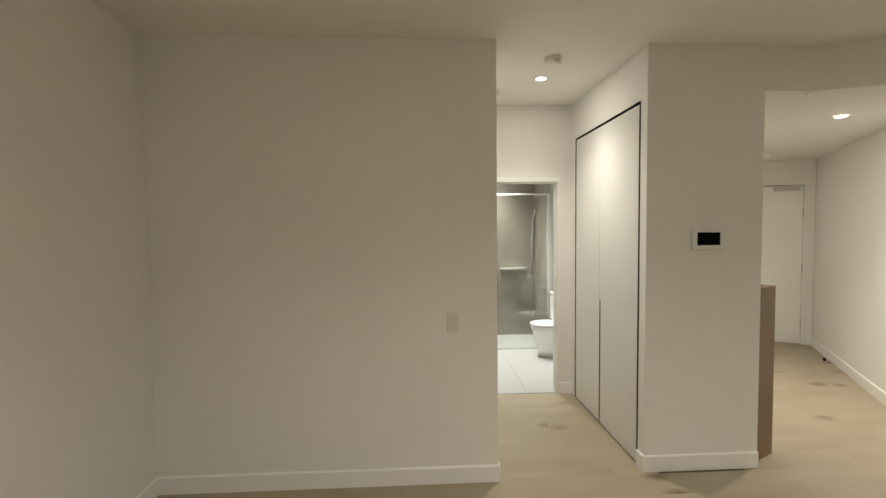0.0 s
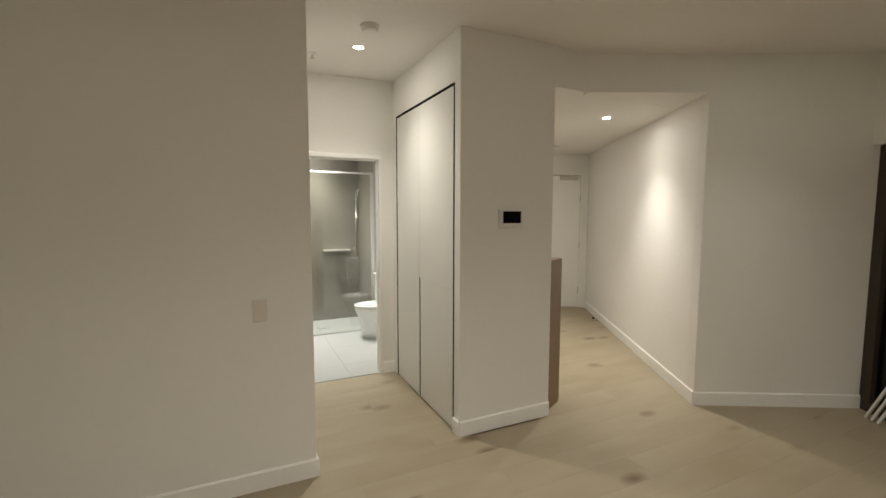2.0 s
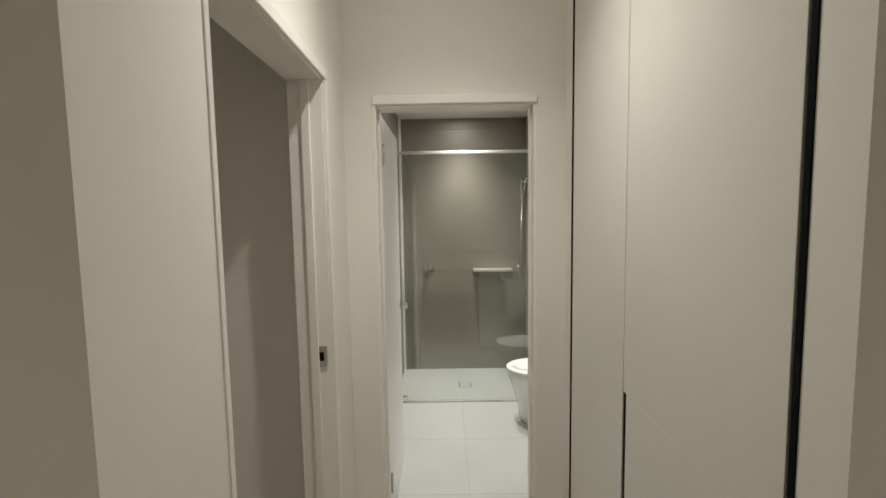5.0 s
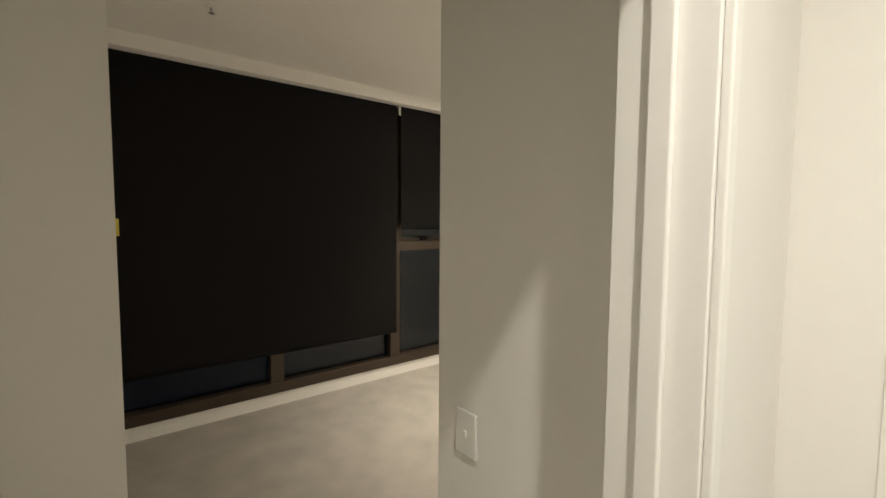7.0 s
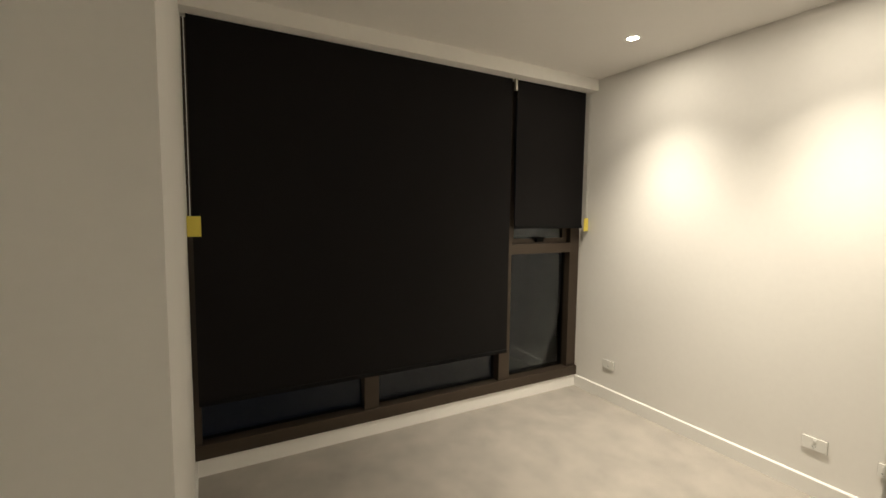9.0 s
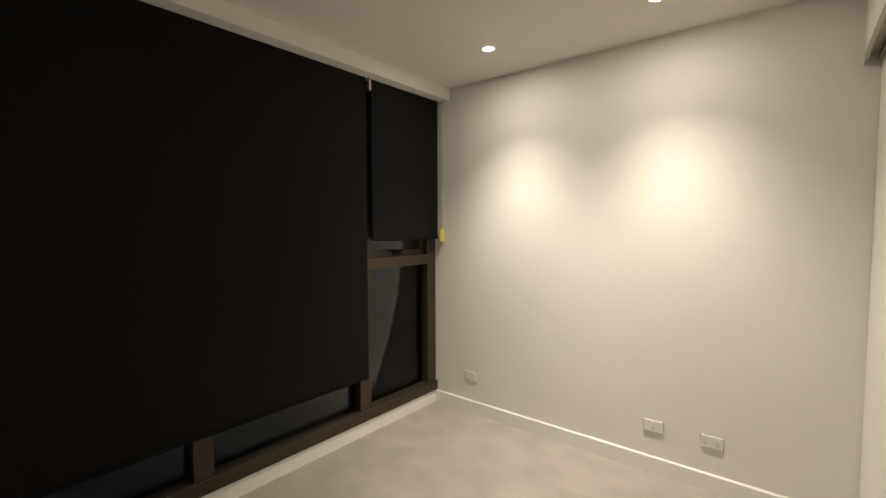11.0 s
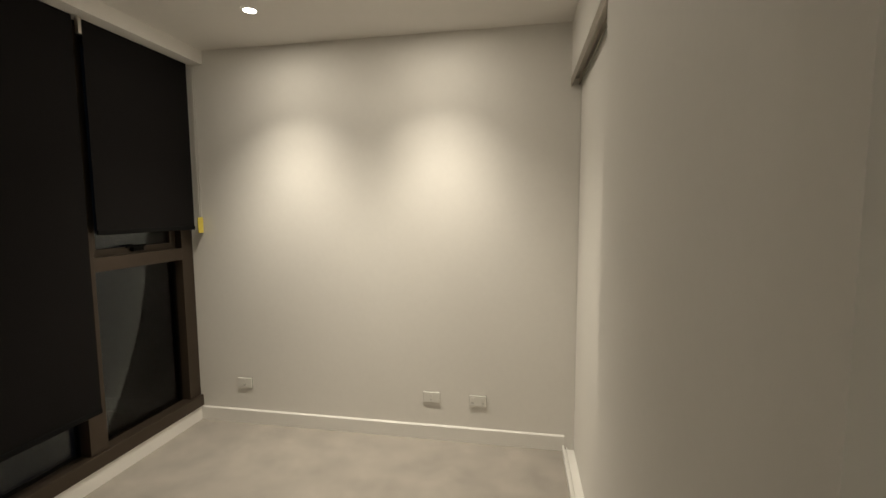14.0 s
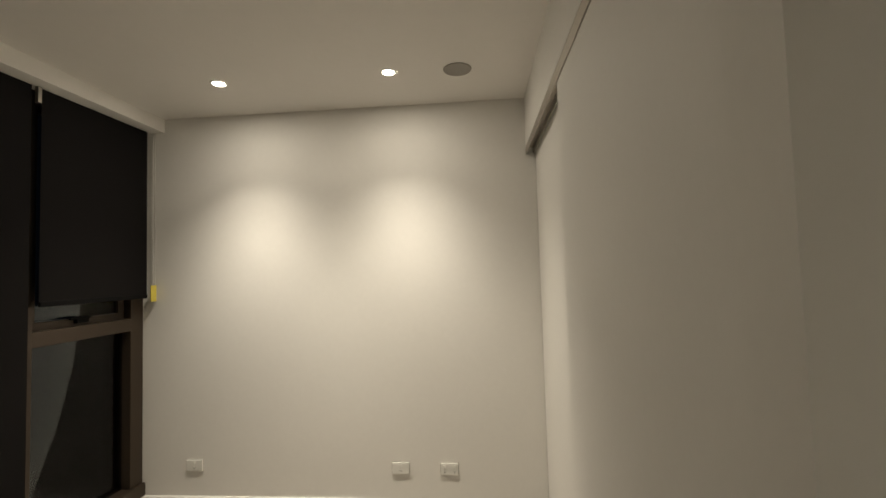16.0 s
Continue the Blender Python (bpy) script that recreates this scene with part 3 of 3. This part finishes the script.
bench = thing("kitchen_end_panel", 2.293, 3.237, 0, "brown timber veneer end panel of the kitchen bench", "kitchen joinery", turn=28)
part("panel", soft(boxes((0.002, 0.275, 0.0, 0.05, 0.0, 1.205)), 0.002), TIMBER, bench)
part("return", soft(boxes((0.235, 0.273, 0.051, 0.9, 0.0, 1.204)), 0.002), TIMBER, bench)

# ---- living room glazing at the end of the short wall ----
gx, gy = REND
m30 = math.degrees(math.atan2(-0.888, -0.46))
glz = thing("window_2", gx, gy, 0, "dark bronze-framed glazing with night outside", "window", kind="structure", turn=m30)
part("window_frame", soft(boxes((0.0, 0.09, 0.0, 0.10, 0, 2.10)), 0.003), BRONZE, glz)
part("window_frame", soft(boxes((1.5, 1.58, 0.0, 0.10, 0, 2.10)), 0.003), BRONZE, glz)
part("window_frame", soft(boxes((3.0, 3.09, 0.0, 0.10, 0, 2.10)), 0.003), BRONZE, glz)
part("window_frame", soft(boxes((0.09, 1.5, 0.0, 0.10, 0, 0.08)), 0.003), BRONZE, glz)
part("window_frame", soft(boxes((1.58, 3.0, 0.0, 0.10, 0, 0.08)), 0.003), BRONZE, glz)
part("pane", boxes((0.09, 1.5, 0.04, 0.048, 0.08, 2.10)), GLASS_WIN, glz)
part("pane", boxes((1.58, 3.0, 0.04, 0.048, 0.08, 2.10)), GLASS_WIN, glz)
mg = pose(gx, gy, 0, 0, 0, m30)
structure("bulkhead_glazing", boxes((-0.02, 4.2, -0.06, 0.14, 2.10, CEIL), m=mg), PAINT, "white pelmet above the glazing", "bulkhead")
# unseen wall, added to close the room past the glazing
structure("wall_glazing_end", boxes((3.09, 5.6, 0.0, 0.12, 0, 2.10), m=mg), PAINT, "off-white painted wall")
rack = thing("slatted_rack", *(mg @ Vector((0.17, -0.10, 0)))[:2], 0.0, "white slatted rack leaning against the dark glazing", "rack", turn=m30)
for k in range(3):
    part("slat", soft(boxes((0.0, 0.018, -0.01, 0.008, 0.0, 0.75), m=pose(0.05 * k, 0, 0.006, -6, 22, 0)), 0.003), PLASTIC, rack)
part("rail", soft(boxes((0.19, 0.40, -0.02, -0.0105, 0.55, 0.57), m=pose(0, 0, 0, -6, 0, 0)), 0.003), PLASTIC, rack)

# ---- bathroom ----
BX0, BX1, BY1 = 0.535, 1.90, 6.965
structure("wall_bathroom_west", boxes((0.50, 0.523, 4.72, 6.985, 0, HALL)), GROUT, "grey tiled bathroom side wall")
structure("wall_bathroom_north", boxes((0.523, 2.1, 6.977, 7.09, 0, HALL)), GROUT, "grey tiled shower wall")
structure("wall_bathroom_east", boxes((BX1, 2.1, 4.72, 6.977, 0, HALL)), PAINT, "off-white bathroom side wall")
structure("wall_shower_return", boxes((1.772, BX1, 6.16, 6.977, 0, HALL)), GROUT, "grey tiled return wall beside the shower screen")
structure("ceiling_bathroom", boxes((0.50, 2.1, 4.72, 7.0, HALL, HALL + 0.05)), CEILING, "white plaster bathroom ceiling", "ceiling")


def toilet():
    t = thing("toilet", 1.70, 5.855, 0.0, "white ceramic toilet with seat down and cistern behind", "toilet")

    def oval(z, a, b, cx, n=32):
        return [(cx + a * math.cos(2 * math.pi * i / n), b * math.sin(2 * math.pi * i / n), z) for i in range(n)]

    def loft(rings, close_top=True):
        bm = bmesh.new()
        vs = [[bm.verts.new(p) for p in r] for r in rings]
        n = len(vs[0])
        for a, b in zip(vs, vs[1:]):
            for i in range(n):
                bm.faces.new((a[i], a[(i + 1) % n], b[(i + 1) % n], b[i]))
        bm.faces.new(vs[0])
        bm.faces.new(vs[-1])
        return bm

    part("bowl", loft([oval(0.0, 0.185, 0.125, 0.005), oval(0.1, 0.192, 0.13, 0.0), oval(0.24, 0.212, 0.145, -0.012), oval(0.34, 0.235, 0.17, -0.03), oval(0.395, 0.245, 0.18, -0.035), oval(0.40, 0.20, 0.14, -0.04), oval(0.36, 0.18, 0.12, -0.04), oval(0.25, 0.10, 0.07, -0.02)]), CERAMIC, t, smooth=True)
    part("seat", loft([oval(0.404, 0.245, 0.183, -0.035), oval(0.418, 0.25, 0.187, -0.035), oval(0.426, 0.242, 0.18, -0.035), oval(0.427, 0.165, 0.105, -0.055), oval(0.405, 0.16, 0.10, -0.055)]), CERAMIC, t, "white toilet seat", True)
    part("cistern", soft(boxes((0.03, 0.195, -0.19, 0.19, 0.43, 0.765)), 0.02, 3), CERAMIC, t)
    part("cistern_lid", soft(boxes((0.02, 0.197, -0.197, 0.197, 0.765, 0.792)), 0.008, 3), CERAMIC, t)
    part("pan_base", soft(boxes((0.02, 0.195, -0.11, 0.11, 0.0, 0.43)), 0.01), CERAMIC, t)


toilet()
van = thing("vanity", 1.565, 4.745, 0.0, "white wall-hung vanity with a basin", "vanity")
part("cabinet", soft(boxes((0.02, 0.333, 0.01, 0.58, 0.50, 0.82)), 0.003), LAMINATE, van)
part("basin_top", soft(boxes((0.0, 0.334, 0.0, 0.60, 0.821, 0.90)), 0.012, 3), CERAMIC, van)
part("tap", tube([(0.29, 0.3, 0.90), (0.29, 0.3, 1.03), (0.27, 0.3, 1.05), (0.17, 0.3, 1.035)], 0.012), CHROME, van, "chrome basin tap", True)

scr = thing("shower_screen", 0.535, 6.18, 0, "clear glass shower screen in a pale aluminium frame", "shower screen")
RAIL = material("pale_anodised_rail", (0.60, 0.59, 0.565), 0.4, metal=0.5, vary=0.03)
part("head_rail", soft(boxes((0.0, 1.236, -0.016, 0.016, 2.0595, 2.084)), 0.003), RAIL, scr)
part("post", soft(boxes((1.195, 1.236, -0.018, 0.018, 0.02, 2.0595)), 0.003), RAIL, scr)
part("sill_rail", soft(boxes((0.0, 1.194, -0.010, 0.010, 0.004, 0.018)), 0.002), RAIL, scr)
part("pane", boxes((0.012, 0.615, -0.003, 0.003, 0.02, 2.058)), GLASS_SHOWER, scr)
part("pane", boxes((0.618, 1.194, 0.0035, 0.0095, 0.02, 2.058)), GLASS_SHOWER, scr)
part("glass_clamp", soft(boxes((0.095, 0.135, -0.012, 0.012, 2.02, 2.06)), 0.003), CHROME, scr)
part("glass_clamp", soft(boxes((0.05, 0.095, -0.012, 0.012, 0.019, 0.06)), 0.003), CHROME, scr)
for ob in bpy.data.objects:
    if ob.parent == scr and ob.name.startswith("pane"):
        ob.visible_shadow = False
valve = thing("shower_mixer", 0.80, BY1, 1.04, "round chrome shower mixer on the tiled wall", "tap")
part("rose", lathe([(0.055, 0), (0.055, 0.006), (0.05, 0.01)], 32, pose(0, -0.001, 0, 90)), CHROME, valve, smooth=True)
part("knob", lathe([(0.022, 0.01), (0.022, 0.05), (0.018, 0.055)], 24, pose(0, -0.001, 0, 90)), CHROME, valve, smooth=True)
part("lever", tube([(0, -0.045, 0), (0.0, -0.05, 0.07)], 0.006), CHROME, valve)
shelf = thing("shower_shelf", 1.43, BY1, 1.02, "pale shower shelf ledge on the tiled wall", "shelf")
part("ledge", soft(boxes((-0.19, 0.19, -0.10, -0.001, -0.012, 0.012)), 0.003), RAIL, shelf)
rail = thing("shower_rail", 1.72, BY1, 1.0, "chrome hand shower on a sliding rail with hose", "shower set", turn=90)
part("bar", tube([(-0.04, 0, 0.2), (-0.04, 0, 0.92)], 0.009), CHROME, rail, smooth=True)
for bz in (0.22, 0.90):
    part("bracket", tube([(-0.002, 0, bz), (-0.04, 0, bz)], 0.012), CHROME, rail, smooth=True)
part("hand_shower", tube([(-0.055, 0, 0.62), (-0.07, -0.01, 0.75), (-0.11, -0.03, 0.86)], 0.014), CHROME, rail, smooth=True)
part("shower_head", lathe([(0.02, 0.02), (0.05, 0.0), (0.05, -0.01)], 24, pose(-0.13, -0.035, 0.88, 0, 40, 0)), CHROME, rail, smooth=True)
part("hose", tube([(-0.055, 0, 0.62), (-0.06, 0.01, 0.3), (-0.065, 0.02, 0.05), (-0.05, 0.02, -0.05), (-0.035, 0.03, -0.0), (-0.02, 0.03, 0.06)], 0.007), STEEL, rail, smooth=True)
drain = thing("floor_drain", 1.13, 6.53, 0.0, "square chrome floor waste set in the shower floor", "drain")
part("frame", boxes((-0.055, 0.055, -0.055, 0.055, 0.0045, 0.006)), CHROME, drain)
part("insert", boxes((-0.048, 0.048, -0.048, 0.048, 0.006, 0.0075)), TILE_FLOOR, drain)
vent = thing("exhaust_vent", 1.50, 6.58, HALL, "round white exhaust vent in the bathroom ceiling", "ceiling vent")
part("rim", lathe([(0.10, -0.0005), (0.10, -0.012), (0.085, -0.018)], 36), PLASTIC, vent)
part("slot_ring", lathe([(0.102, -0.0003), (0.112, -0.004), (0.112, -0.006), (0.102, -0.003)], 36, caps=False), GREYPL, vent)

# ---- pieces of floors and walls ----
slab = structure("floor", boxes((-1.75, 0.55, -2.6, 3.2, -0.1, -0.012), (0.55, 1.6, -2.6, 4.605, -0.1, -0.012), (1.6, 6.5, -2.6, 8.2, -0.1, -0.012)), TIMBER, "pale oak plank floor with dark knots", "floor")
plank_mesh = {}


def plank(x0, x1, y0, y1):
    key = (round(x1 - x0, 3), round(y1 - y0, 3))
    if key not in plank_mesh:
        w, d = key
        bm = soft(boxes((0.0001, w - 0.0001, 0.0001, d - 0.0001, -0.011, 0.0)), 0.0004, 1)
        plank_mesh[key] = bpy.data.meshes.new("plank")
        bmesh.ops.recalc_face_normals(bm, faces=bm.faces)
        bm.to_mesh(plank_mesh[key])
        bm.free()
        plank_mesh[key].materials.append(OAK)
    ob = new("plank", plank_mesh[key])
    ob.location = (x0, y0, 0)
    ob.parent = slab


PW, PL = 0.22, 2.2
y, row = 3.17 - 26 * PW, 0
while y < 7.6:
    if y < 3.16:
        reaches = [(-1.72, 5.7 if y > -0.4 else 3.6, y + PW)]
    elif y < 4.59:
        reaches = [(0.48, 1.6, min(y + PW, 4.603)), (2.2, 5.7, y + PW)]
    else:
        reaches = [(2.2, 5.9, y + PW)]
    for xa, xb, ytop in reaches:
        x = xa - PL * ((row * 0.37) % 1.0)
        while x < xb:
            a, b = max(x, xa), min(x + PL, xb)
            if b - a > 0.02:
                plank(a, b, y, ytop)
            x += PL
    y += PW
    row += 1

bath_floor = structure("floor_bathroom", boxes((0.523, 1.9, 4.606, 6.977, -0.08, -0.004)), GROUT, "pale grey tiled bathroom floor", "floor")
tile_mesh = {}


def tile(parent, mat, w, d, m):
    key = (round(w, 3), round(d, 3), mat.name)
    if key not in tile_mesh:
        bm = soft(boxes((0.0006, w - 0.0006, 0.0006, d - 0.0006, 0.0, 0.009)), 0.0008, 1)
        tile_mesh[key] = bpy.data.meshes.new("tile")
        bmesh.ops.recalc_face_normals(bm, faces=bm.faces)
        bm.to_mesh(tile_mesh[key])
        bm.free()
        tile_mesh[key].materials.append(mat)
    ob = new("tile", tile_mesh[key])
    ob.matrix_basis = m
    ob.parent = parent


def spans(a, b, step, first=None):
    out, p = [], a
    q = a + (first or step)
    while p < b - 0.01:
        out.append((p, min(q, b)))
        p, q = q, q + step
    return out


for xa, xb in spans(0.535, BX1, 0.6, 0.55):
    for ya, yb in spans(4.612, 6.175, 0.6, 0.36) + spans(6.178, 6.965, 0.6, 0.6):
        tile(bath_floor, TILE_FLOOR, xb - xa, yb - ya, pose(xa, ya, -0.0055))
wn, ww, wr = bpy.data.objects["wall_bathroom_north"], bpy.data.objects["wall_bathroom_west"], bpy.data.objects["wall_shower_return"]
for za, zb in spans(0.0, HALL, 0.6):
    for xa, xb in spans(0.535, 1.762, 0.6, 0.61):
        tile(wn, TILE_WALL, xb - xa, zb - za, pose(xa, 6.976, za, 90))
    for ya, yb in spans(4.73, 6.966, 0.6, 0.3):
        tile(ww, TILE_WALL, yb - ya, zb - za, pose(0.524, ya, za, 90, 0, 90))
    for ya, yb in spans(6.165, 6.966, 0.6, 0.2):
        tile(wr, TILE_WALL, yb - ya, zb - za, pose(1.771, yb, za, 90, 0, -90))
